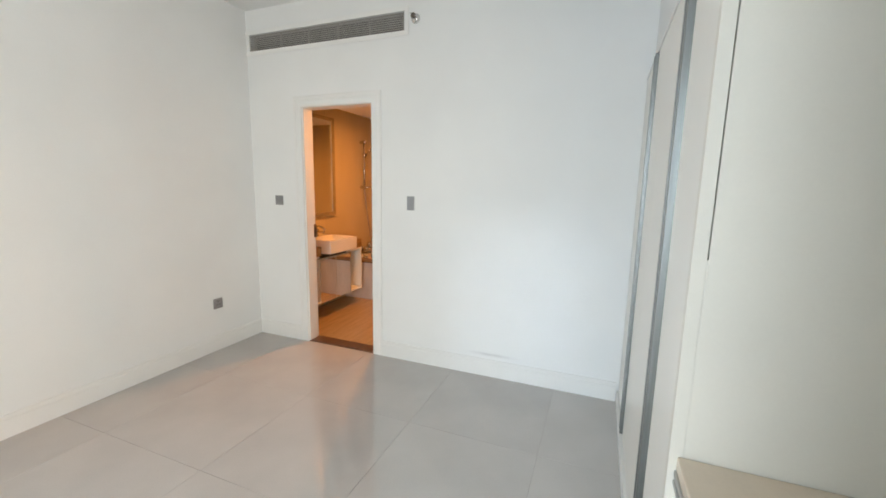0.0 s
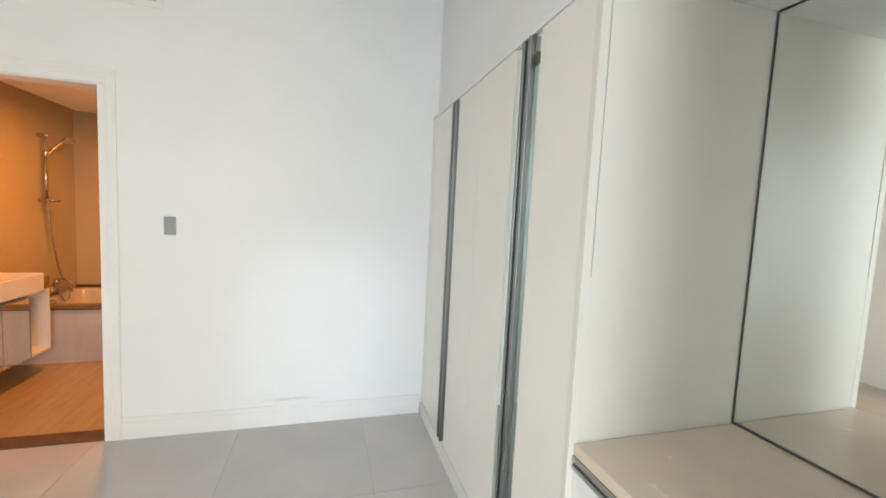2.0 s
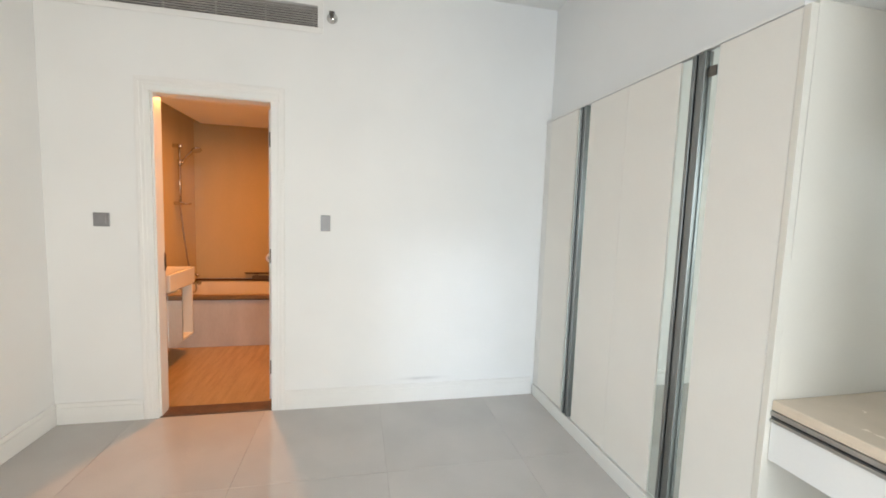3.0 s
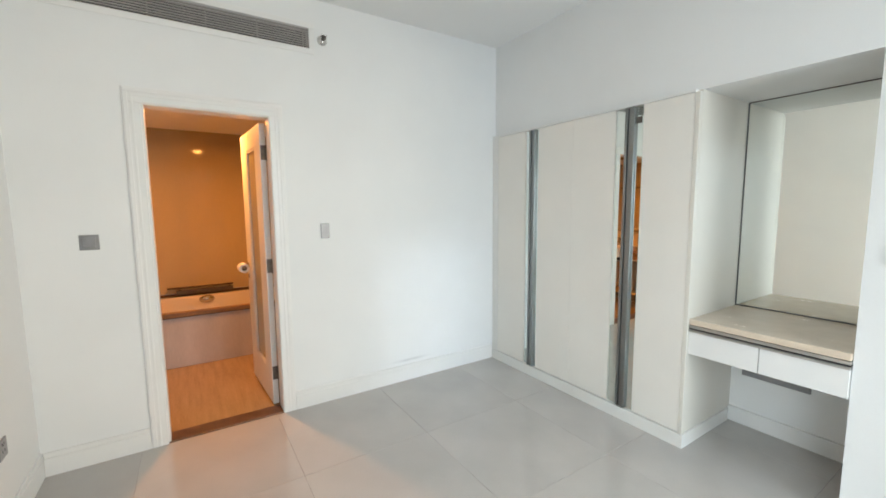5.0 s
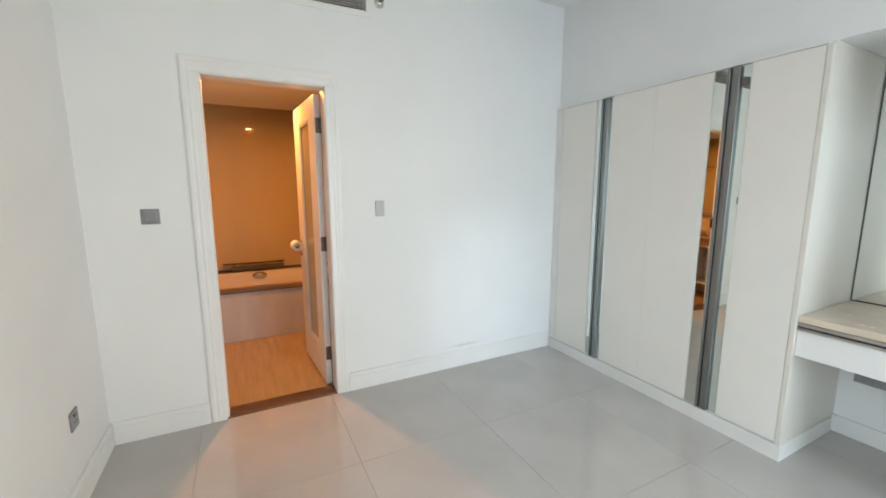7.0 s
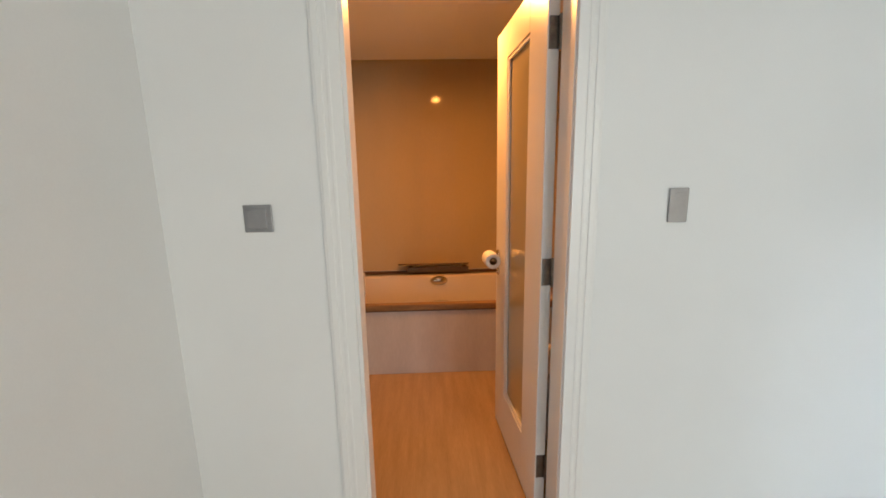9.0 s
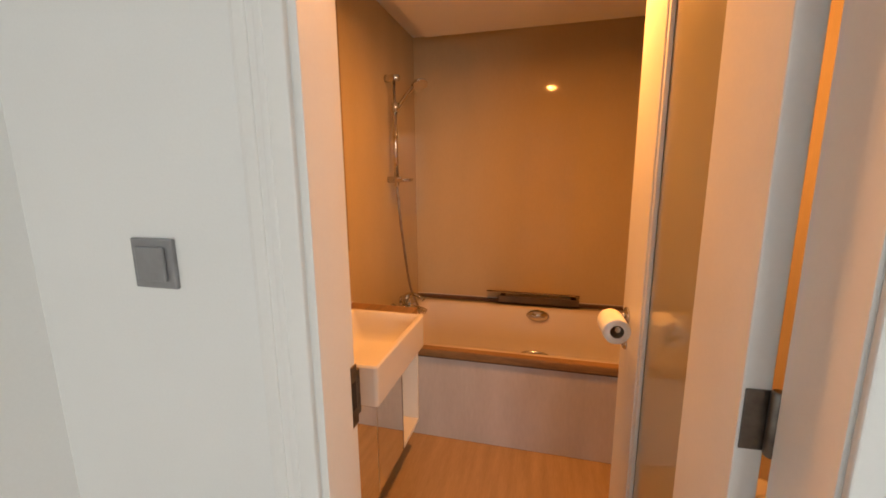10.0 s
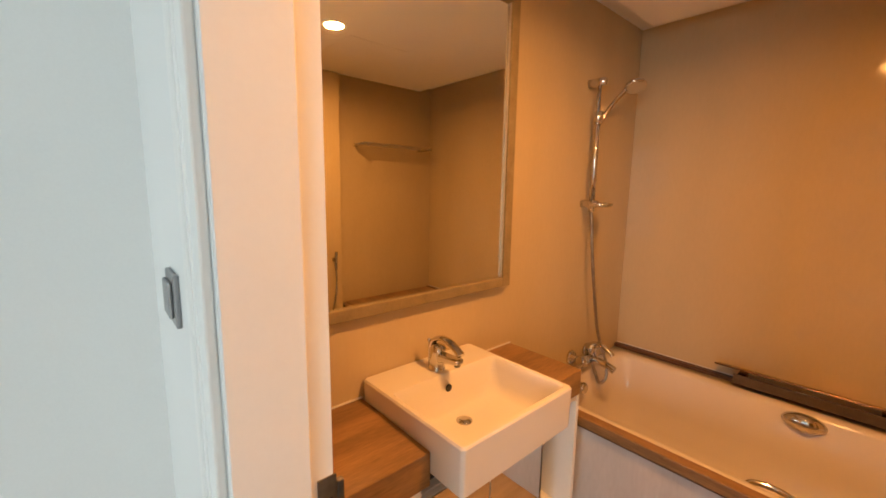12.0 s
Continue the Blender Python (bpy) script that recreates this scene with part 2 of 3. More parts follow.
w = box(-0.76, -0.545, 0, NT, 0, H)
box(0.97, 3.4, 0, NT, DH, H, bm=w)
box(-0.545, 0.0, 0, NT, 0, VZ0, bm=w)
box(0.0, DW, 0, NT, DH, VZ0, bm=w)
box(DW, 3.4, 0, NT, 0, DH, bm=w)
box(DW, 0.97, 0, NT, DH, VZ0, bm=w)
box(-0.545, 0.97, 0, NT, VZ1, H, bm=w)
structure("wall_north", w, PAINT_SCUFFED, "white painted wall with the bathroom doorway and air vent", "wall")
w = box(WX - 0.18, WX, -3.5, 0, 0, H)
box(WX - 0.18, WX, SY, -4.8, 0, H, bm=w)
box(WX - 0.18, WX, -4.8, -3.5, 2.5, H, bm=w)
structure("wall_west", w, PAINT, "plain white painted bedroom wall", "wall")
w = box(EX, 3.4, -2.46, 0, 2.10, H)
box(3.24, 3.4, -2.46, 0, 0, 2.10, bm=w)
structure("wall_east", w, PAINT, "white painted bulkhead over the wardrobe and niche", "wall")
w = box(PX, 2.79, -2.732, -2.46, 0, H)
box(2.79, 3.4, -2.62, -2.46, 0, H, bm=w)
box(PX, 2.79, -4.86, -2.732, 2.035, H, bm=w)
box(PX, 2.79, SY, -4.86, 0, H, bm=w)
structure("wall_door", w, PAINT, "white painted wall piece beside the open doorway", "wall")
w = box(WX - 0.18, 1.25, SY - 0.1, SY, 0, H)
box(2.65, 2.79, SY - 0.1, SY, 0, H, bm=w)
box(1.25, 2.65, SY - 0.1, SY, 2.5, H, bm=w)
box(1.94, 2.02, SY - 0.1, SY, 0, 2.5, bm=w)
structure("wall_south", w, PAINT, "white painted wall with the bedroom window", "wall")
structure("ceiling", box(WX - 0.18, 3.4, LS - 0.2, NT, H, H + 0.15), CEIL, "plain white plaster ceiling", "ceiling")

# ---- setting: living room ----
structure("wall_living_east", box(LX, LX + 0.2, LS - 0.2, LN + 0.2, 0, H), PAINT, "white painted far wall of the living room", "wall")
structure("wall_living_north", box(3.4, LX, LN, LN + 0.2, 0, H), PAINT, "white painted living room wall", "wall")
w = box(2.72, 2.78, LS - 0.05, LS, 0, H)
box(6.5, LX, LS - 0.2, LS, 0, H, bm=w)
box(3.2, 6.5, LS - 0.2, LS, 2.35, H, bm=w)
box(2.785, 3.2, LS - 0.2, LS, 1.8, H, bm=w)
structure("wall_living_south", w, PAINT, "white painted wall with the living room window", "wall")
w = box(2.67, 2.79, LS, SY - 0.1, 0, H)
structure("wall_living_west", w, PAINT, "white painted living room wall", "wall")
structure("ceiling_living", box(3.4, LX + 0.2, LS - 0.2, LN + 0.2, H, H + 0.15), CEIL, "plain white plaster living room ceiling", "ceiling")
structure("trim_living", box(LX - 0.03, LX, LS, LN, 2.26, 2.275), TRIM, "thin white ledge along the living room wall", "trim")
# unseen blocker: stops sun from the west reaching wardrobe and pillar
structure("sun_blocker_west", box(-2.1, -1.9, -5.6, -2.6, 0, 3.6), PAINT, "unseen wall added to keep the sun out of the west opening", "wall")
# unseen blocker too, cuts sun and sky before the living room's south opening
structure("sun_blocker_south", box(3.0, 7.0, -7.1, -6.95, 0, 3.3), PAINT, "unseen wall added to block sun and sky south of the living room", "wall")

# ---- setting: bathroom ----
structure("wall_bath_west", box(BW - 0.15, BW, NT, BN + 0.15, 0, 2.7), BATH_TILE, "glossy beige panelled bathroom wall with the basin", "wall")
structure("wall_bath_north", box(BW, BE + 0.15, BN, BN + 0.15, 0, 2.7), BATH_TILE, "glossy beige panelled wall behind the bathtub", "wall")
structure("wall_bath_east", box(BE, BE + 0.15, NT, BN, 0, 2.7), BATH_TILE, "glossy beige panelled bathroom wall", "wall")
w = box(BW, 0.0, NT, NT + 0.012, 0, 2.7)
box(DW, BE, NT, NT + 0.012, 0, 2.7, bm=w)
box(0.0, DW, NT, NT + 0.012, DH, 2.7, bm=w)
structure("wall_bath_south", w, BATH_TILE, "glossy beige panels round the bathroom doorway", "wall")
structure("ceiling_bath", box(-0.43, 1.14, NT + 0.012, 2.06, BC, BC + 0.055), CEIL, "white dropped bathroom ceiling with a recessed edge", "ceiling")
structure("ceiling_bath_upper", box(BW - 0.15, BE + 0.15, NT, BN + 0.15, 2.365, 2.5), CEIL, "white upper bathroom ceiling over the recess", "ceiling")
structure("wall_bath_boxing", box(1.12, BE, 0.92, 1.31, 0, 2.364), BATH_TILE, "beige panelled pipe boxing beside the tub", "wall")
structure("floor_bath", box(BW, BE, 0.10, BN, -0.08, -0.002), BATH_FLOOR, "warm striated stone bathroom floor", "floor")
structure("threshold", box(0.0, DW, 0.004, 0.13, -0.03, 0.008, 0.003), THRESH, "dark brown stone threshold of the bathroom doorway", "threshold")

# ---- doorway trims and baseboards ----


def casing(name, u0, u1, top, width, place, label):
    """Moulded door casing on a wall: two uprights and a head, each of a flat board with a raised outer bead."""
    root = thing(name, place(u0 - width, 0, 0), label, "door casing", kind="structure")
    for nm, a, b, z0, z1 in (("upright", u0 - width, u0, 0, top), ("upright", u1, u1 + width, 0, top), ("head", u0 - width, u1 + width, top, top + width)):
        strips = ((0.0, 1.0, 0.012), (0.08, 0.34, 0.0155), (0.46, 0.62, 0.014))
        for f0, f1, d in strips:
            if nm == "head":
                p0, p1 = (a, z1 - f1 * width), (b, z1 - f0 * width)
                if f0:
                    p0, p1 = (a + f0 * width, z1 - f1 * width), (b - f0 * width, z1 - f0 * width)
            elif a < u0:
                p0, p1 = (a + f0 * width, z0), (a + f1 * width, z1 + (width * (1 - f1) - 0.0005 if f0 else -0.0004))
            else:
                p0, p1 = (b - f1 * width, z0), (b - f0 * width, z1 + (width * (1 - f1) - 0.0005 if f0 else -0.0004))
            q0, q1 = place(p0[0], 0, p0[1]), place(p1[0], d, p1[1])
            bm = box(*sorted((q0[0], q1[0])), *sorted((q0[1], q1[1])), *sorted((q0[2], q1[2])), bevel=0.003)
            if f0:
                part("bead", bm, TRIM, board)
            else:
                board = part(nm, bm, TRIM, root)
    return root


casing("casing_bath", 0.0, DW, DH, 0.085, lambda u, d, z: (u, -d, z), "white moulded casing round the bathroom doorway")
casing("casing_living", 2.732, 4.86, 2.035, 0.085, lambda u, d, z: (PX - d, -u, z), "white moulded casing round the open doorway")

root = thing("jamb_bath", (0, 0, 0), "white painted door jamb lining with a rebate", "door jamb", kind="structure")
part("lining", box(-0.006, 0.012, 0.001, 0.093, 0.008, DH, 0.0015), TRIM, root)
part("rebate", box(-0.006, 0.0015, 0.0932, NT + 0.014, 0.008, DH), TRIM, root)
part("lining", box(DW - 0.004, DW + 0.004, 0.001, NT + 0.014, 0.008, DH, 0.001), TRIM, root)
part("head", box(0.0125, DW - 0.0045, 0.001, NT + 0.014, DH - 0.006, DH + 0.002, 0.001), TRIM, root)
plate = part("strike_plate", box(0.0016, 0.0040, 0.104, 0.131, 0.95, 1.072, 0.0008), STEEL, root, "dark steel strike plate")
part("latch_hole", box(0.0041, 0.0047, 0.110, 0.124, 0.985, 1.04), DARK, plate)
part("strike_lip", box(-0.006, 0.004, 0.1322, 0.143, 0.965, 1.058, 0.002), STEEL, plate)

root = thing("jamb_living", (2.6, -2.75, 0), "white painted lining of the open doorway", "door jamb", kind="structure")
part("lining", box(PX + 0.001, 2.79, -2.738, -2.732, 0, 2.035, 0.001), TRIM, root)
part("head", box(PX + 0.001, 2.79, -4.86, -2.739, 2.029, 2.035, 0.001), TRIM, root)


def skirting(name, x0, x1, y0, y1, face, h=0.135):
    """Skirting board with a thinner top bead; face is the side that shows."""
    bm = box(x0, x1, y0, y1, 0, h - 0.03, 0.002)
    d = 0.002
    q = {"-y": (x0, x1, y0 + d, y1), "+x": (x0, x1 - d, y0, y1), "-x": (x0 + d, x1, y0, y1)}[face]
    box(*q, h - 0.03, h, 0.003, bm=bm)
    return structure(name, bm, TRIM, "white painted skirting board along the wall foot", "skirting board")


skirting("baseboard_north", DW + 0.086, 2.595, -0.014, 0, "-y")
skirting("baseboard_north_short", WX + 0.0145, -0.086, -0.014, 0, "-y")
skirting("baseboard_west", WX, WX + 0.014, -3.5, 0, "+x")
skirting("baseboard_pillar", PX - 0.014, PX, -2.646, -2.452, "-x", 0.098)
skirting("baseboard_living", LX - 0.014, LX, LS, LN, "-x", 0.1)

# ---- bedroom things ----


def wardrobe():
    root = thing("wardrobe", (2.9, -0.9, 0), "built-in cream wardrobe with mirror strips and aluminium pulls", "wardrobe")
    body = box(2.632, 3.238, -1.755, -0.002, 0.085, 2.085)
    part("body", body, CARCASS, root)
    part("plinth", box(2.599, 3.2, -1.786, -0.015, 0.0, 0.084, 0.002), CARCASS, root)
    # side, band and filler take the cream with shade in its colour
    part("side_panel", box(2.6425, 3.238, -1.775, -1.7555, 0.0845, 2.0995, 0.0005), CREAM_SHADED, root)
    part("edge_band", box(2.6105, 2.6395, -1.7756, -1.7535, 0.0845, 2.085, 0.0008), CREAM_SHADED, root, "cream edge band")
    part("edge_filler", box(2.6396, 2.6424, -1.7748, -1.7555, 0.0845, 1.28), CREAM_SHADED, root)
    part("filler", box(2.612, 2.64, -0.075, -0.002, 0.086, 2.085, 0.0015), CARCASS, root)
    part("top_rail", box(2.607, 2.66, -1.755, -0.002, 2.0855, 2.1, 0.0015), TRIM, root)
    for y0, y1 in ((-0.430, -0.079), (-0.9168, -0.572), (-1.262, -0.9172), (-1.7515, -1.452)):
        part("door", box(2.612, 2.631, y0, y1, 0.09, 2.0835, 0.0018), CREAM, root)
    for y0, y1 in ((-0.478, -0.433), (-0.569, -0.548), (-1.333, -1.265), (-1.449, -1.405)):
        part("mirror_strip", box(2.618, 2.630, y0, y1, 0.09, 2.08, 0.001), MIRROR_DARK, root, "narrow vertical mirror strip")
    for y0, y1 in ((-0.545, -0.481), (-1.402, -1.336)):
        n = (y1 - y0) / 3
        pull = part("pull", box(2.606, 2.6305, y0 + n, y1 - n, 0.09, 2.08, 0.002), ALU, root, "full-height brushed aluminium pull")
        part("flange", box(2.598, 2.6305, y0, y0 + n - 0.0035, 0.09, 2.08, 0.0025), ALU, pull)
        part("flange", box(2.598, 2.6305, y1 - n + 0.0035, y1, 0.09, 2.08, 0.0025), ALU, pull)
    part("end_cap", box(2.6135, 2.6175, -1.440, -1.4035, 1.975, 2.015, 0.0015), STEEL, root, "dark metal end cap")


wardrobe()


def dressing_desk():
    root = thing("dressing_desk", (2.9, -2.14, 0.7), "built-in cream stone dressing desk with two white drawers", "desk")
    part("desktop", box(2.628, 3.236, -2.458, -1.7765, 0.762, 0.797, 0.004), STONE, root, "cream stone top")
    trim = part("edge_trim", box(2.624, 2.70, -2.458, -1.7765, 0.745, 0.7605, 0.002), ALU_PALE, root, "aluminium edge trim")
    part("groove", box(2.632, 2.70, -2.457, -1.7765, 0.7355, 0.7445), DARK, trim)
    part("lower_trim", box(2.624, 2.70, -2.458, -1.7765, 0.722, 0.735, 0.002), ALU_PALE, trim)
    part("carcass", box(2.652, 3.236, -2.457, -1.7765, 0.60, 0.7215), CARCASS, root)
    for y0, y1 in ((-2.117, -1.7775), (-2.457, -2.121)):
        part("drawer_front", box(2.632, 2.651, y0, y1, 0.586, 0.7205, 0.002), TRIM, root)


dressing_desk()

root = thing("niche_mirror", (3.23, -2.14, 0.8), "large frameless greenish mirror in the niche, above the desk", "mirror")
part("mirror_glass", box(3.226, 3.2395, -2.452, -1.783, 0.806, 2.094, 0.001), MIRROR, root)
part("edge_strip", box(3.2245, 3.2395, -1.7805, -1.7765, 0.798, 2.098), ALU, root)
part("edge_strip", box(3.2245, 3.2395, -2.4525, -1.783, 0.7985, 0.8035), ALU, root)
part("edge_strip", box(3.222, 3.2395, -2.4525, -1.783, 2.0945, 2.0985), STEEL, root)

structure("baseboard_niche", box(3.215, 3.24, -2.458, -1.7765, 0, 0.10, 0.003), TRIM, "white skirting under the dressing desk", "skirting board")
root = thing("socket_strip", (3.235, -2.0, 0.36), "grey row of wall sockets under the dressing desk", "socket")
part("plate", box(3.228, 3.24, -2.19, -1.84, 0.335, 0.395, 0.003), GREY_PLASTIC, root)
for k in range(4):
    part("socket_face", box(3.2255, 3.2279, -2.18 + k * 0.086, -2.105 + k * 0.086, 0.341, 0.389, 0.001), GREY_PLASTIC, root)


def wall_switch(name, place, w, h, label, rockers=1, category="light switch", mat=None):
    """place(u, d, v): across the wall, out of it, up."""
    root = thing(name, place(0, 0, 0), label, category)
    mat = mat or GREY_PLASTIC

    def slab(u0, u1, d0, d1, v0, v1, bev):
        a, b = place(u0, d0, v0), place(u1, d1, v1)
        return box(*sorted((a[0], b[0])), *sorted((a[1], b[1])), *sorted((a[2], b[2])), bevel=bev)
    part("plate", slab(-w / 2, w / 2, 0, 0.008, -h / 2, h / 2, 0.0025), mat, root)
    if rockers:
        rw = (w - 0.026) / rockers
        for k in range(rockers):
            u = -w / 2 + 0.013 + k * rw
            part("rocker", slab(u, u + rw - 0.001, 0.0082, 0.0145, -h / 2 + 0.013, h / 2 - 0.013, 0.003), mat, root)
    return root


wall_switch("light_switch", lambda u, d, v: (-0.281 + u, -d, 1.282 + v), 0.086, 0.084, "grey square two-way light switch beside the bathroom doorway", 1)
wall_switch("light_switch", lambda u, d, v: (PX - d, -2.572 + u, 1.243 + v), 0.086, 0.084, "grey square light switch beside the open doorway", 1)
wall_switch("blank_plate", lambda u, d, v: (1.029 + u, -d, 1.296 + v), 0.062, 0.108, "grey upright thermostat plate on the white wall", 0, "wall plate")
s = bpy.data.objects["blank_plate"]
part("button", box(1.016, 1.042, -0.0095, -0.0082, 1.329, 1.337, 0.001), GREY_PLASTIC, s)
s = wall_switch("wall_socket", lambda u, d, v: (WX + d, -0.456 + u, 0.408 + v), 0.086, 0.086, "grey square wall socket low on the white wall", 0, "socket")
for du, dv in ((-0.012, -0.01), (0.012, -0.01), (0, 0.016), (-0.01, 0.024), (0.01, 0.024)):
    part("slot", box(WX + 0.0079, WX + 0.0087, -0.456 + du - 0.0025, -0.456 + du + 0.0025, 0.408 + dv - 0.005, 0.408 + dv + 0.005), DARK, s)


def air_vent():
    root = thing("air_vent", (0.21, 0, 2.55), "long grey linear air-conditioning grille high in the wall", "air vent", kind="structure")
    part("backing", box(VX0, VX1, 0.08, 0.12, VZ0, VZ1), DARK, root)
    f = box(VX0 - 0.035, VX1 + 0.035, -0.008, -0.0005, VZ1, VZ1 + 0.035, 0.002)
    box(VX0 - 0.03, VX1 + 0.035, -0.008, -0.0005, VZ0 - 0.035, VZ0, 0.002, bm=f)
    box(VX1, VX1 + 0.035, -0.008, -0.0005, VZ0 + 0.0005, VZ1 - 0.0005, 0.002, bm=f)
    part("frame", f, TRIM, root, "white frame")
    n = 9
    for k in range(n):
        z = VZ0 + (k + 0.5) * (VZ1 - VZ0) / n
        b = box(VX0 + 0.001, VX1 - 0.001, 0.004, 0.026, z - 0.0022, z + 0.0022)
        turned(b, Matrix.Translation((0, 0.015, z)) @ Matrix.Rotation(radians(6), 4, "X") @ Matrix.Translation((0, -0.015, -z)))
        part("slat", b, LOUVRE, root)
    for k in range(6):
        x = VX0 + 0.03 + k * (VX1 - VX0 - 0.06) / 5
        part("divider", box(x - 0.002, x + 0.002, 0.028, 0.05, VZ0, VZ1), LOUVRE, root)


air_vent()

root = thing("sprinkler_head", (1.06, 0, 2.627), "small chrome sidewall sprinkler head on a round rosette", "sprinkler")
part("rosette", lathe([(0.012, -0.024), (0.03, -0.012), (0.035, -0.002), (0.035, -0.0005)], (1.06, 0, 2.627), "y"), CHROME, root)
part("nozzle", lathe([(0.004, -0.06), (0.014, -0.058), (0.012, -0.04), (0.008, -0.022)], (1.06, 0, 2.627), "y"), STEEL, root)
part("deflector", box(1.042, 1.078, -0.068, -0.03, 2.641, 2.644, 0.001), CHROME, root)

# ---- bathroom door ----


def bath_door():
    hx, hy = DW - 0.005, 0.148
    root = thing("bathroom_door", (hx, hy, 0.01), "white bathroom door with a frosted glass panel, standing open", "door")
    ln, th, z0, z1 = 0.70, 0.04, 0.012, 2.05
    m = Matrix.Translation((hx, hy, 0)) @ Matrix.Rotation(radians(DOOR_TURN), 4, "Z")

    def leaf(u0, u1, d0, d1, a, b, bev=0.002):
        return turned(box(u0, u1, d0, d1, a, b, bev), m)
    part("hinge_stile", leaf(0, 0.19, 0, th, z0, z1), DOORPAINT, root)
    part("lock_stile", leaf(ln - 0.19, ln, 0, th, z0, z1), DOORPAINT, root)
    part("top_rail", leaf(0.1905, ln - 0.1905, 0, th, z1 - 0.14, z1), DOORPAINT, root)
    part("bottom_rail", leaf(0.1905, ln - 0.1905, 0, th, z0, z0 + 0.25), DOORPAINT, root)
    g0, g1, v0, v1 = 0.191, ln - 0.191, z0 + 0.2505, z1 - 0.1405
    pane = part("glass_panel", leaf(g0, g1, 0.016, 0.024, v0, v1, 0.0), FROST, root, "frosted glass panel")
    for d0, d1 in ((0.0245, 0.036), (0.004, 0.0155)):
        bead = leaf(g0, g0 + 0.014, d0, d1, v0, v1, 0.002)
        for q in ((g1 - 0.014, g1, v0, v1), (g0 + 0.0145, g1 - 0.0145, v0, v0 + 0.014), (g0 + 0.0145, g1 - 0.0145, v1 - 0.014, v1)):
            join(bead, leaf(q[0], q[1], d0, d1, q[2], q[3], 0.002))
        part("glazing_bead", bead, DOORPAINT, pane)
    for z in (0.25, 1.05, 1.85):
        hinge = part("hinge", turned(box(-0.003, -0.0005, 0.002, 0.036, z - 0.05, z + 0.05, 0.0005), m), STEEL, root, "dark steel butt hinge")
        part("knuckle", turned(lathe([(0.007, -0.054), (0.0095, -0.05), (0.0095, 0.05), (0.007, 0.054)], (-0.0105, -0.003, z), steps=12), m), STEEL, hinge)
    # lever on the face towards the basin, pointing to the hinges
    zc, u = 0.985, ln - 0.06
    lever = part("lever_handle", turned(tube([(u, th, zc), (u, th + 0.045, zc), (u - 0.02, th + 0.058, zc), (u - 0.13, th + 0.058, zc)], 0.008), m), CHROME, root, "chrome lever handle")
    part("rose", turned(lathe([(0.027, 0.0005), (0.027, 0.006), (0.02, 0.011)], (u, th, zc), "y"), m), CHROME, lever)
    part("lock_rose", turned(lathe([(0.02, 0.0005), (0.02, 0.006), (0.008, 0.012)], (u, th, zc - 0.09), "y"), m), CHROME, root)
    return m, u, th, zc


DOOR_TURN = 93.6
m, u, th, zc = bath_door()
root = thing("toilet_roll", (0.55, 0.74, 0.98), "white toilet paper roll hung on the door's lever handle", "toilet roll")
c = (u - 0.075, th + 0.058, zc - 0.008)
roll = lathe([(0.019, -0.05), (0.036, -0.05), (0.038, -0.047), (0.038, 0.047), (0.036, 0.05), (0.019, 0.05)], c, "x", 32)
bmesh.ops.delete(roll, geom=[f for f in roll.faces if len(f.verts) > 4], context="FACES")
part("paper", turned(roll, m), PAPER, root)
core = lathe([(0.019, -0.0495), (0.019, 0.0495), (0.0175, 0.0495), (0.0175, -0.0495)], c, "x", 24)
bmesh.ops.delete(core, geom=[f for f in core.faces if len(f.verts) > 4], context="FACES")
part("card_core", turned(core, m), CARD, root, "brown card core")

# ---- bathroom things ----


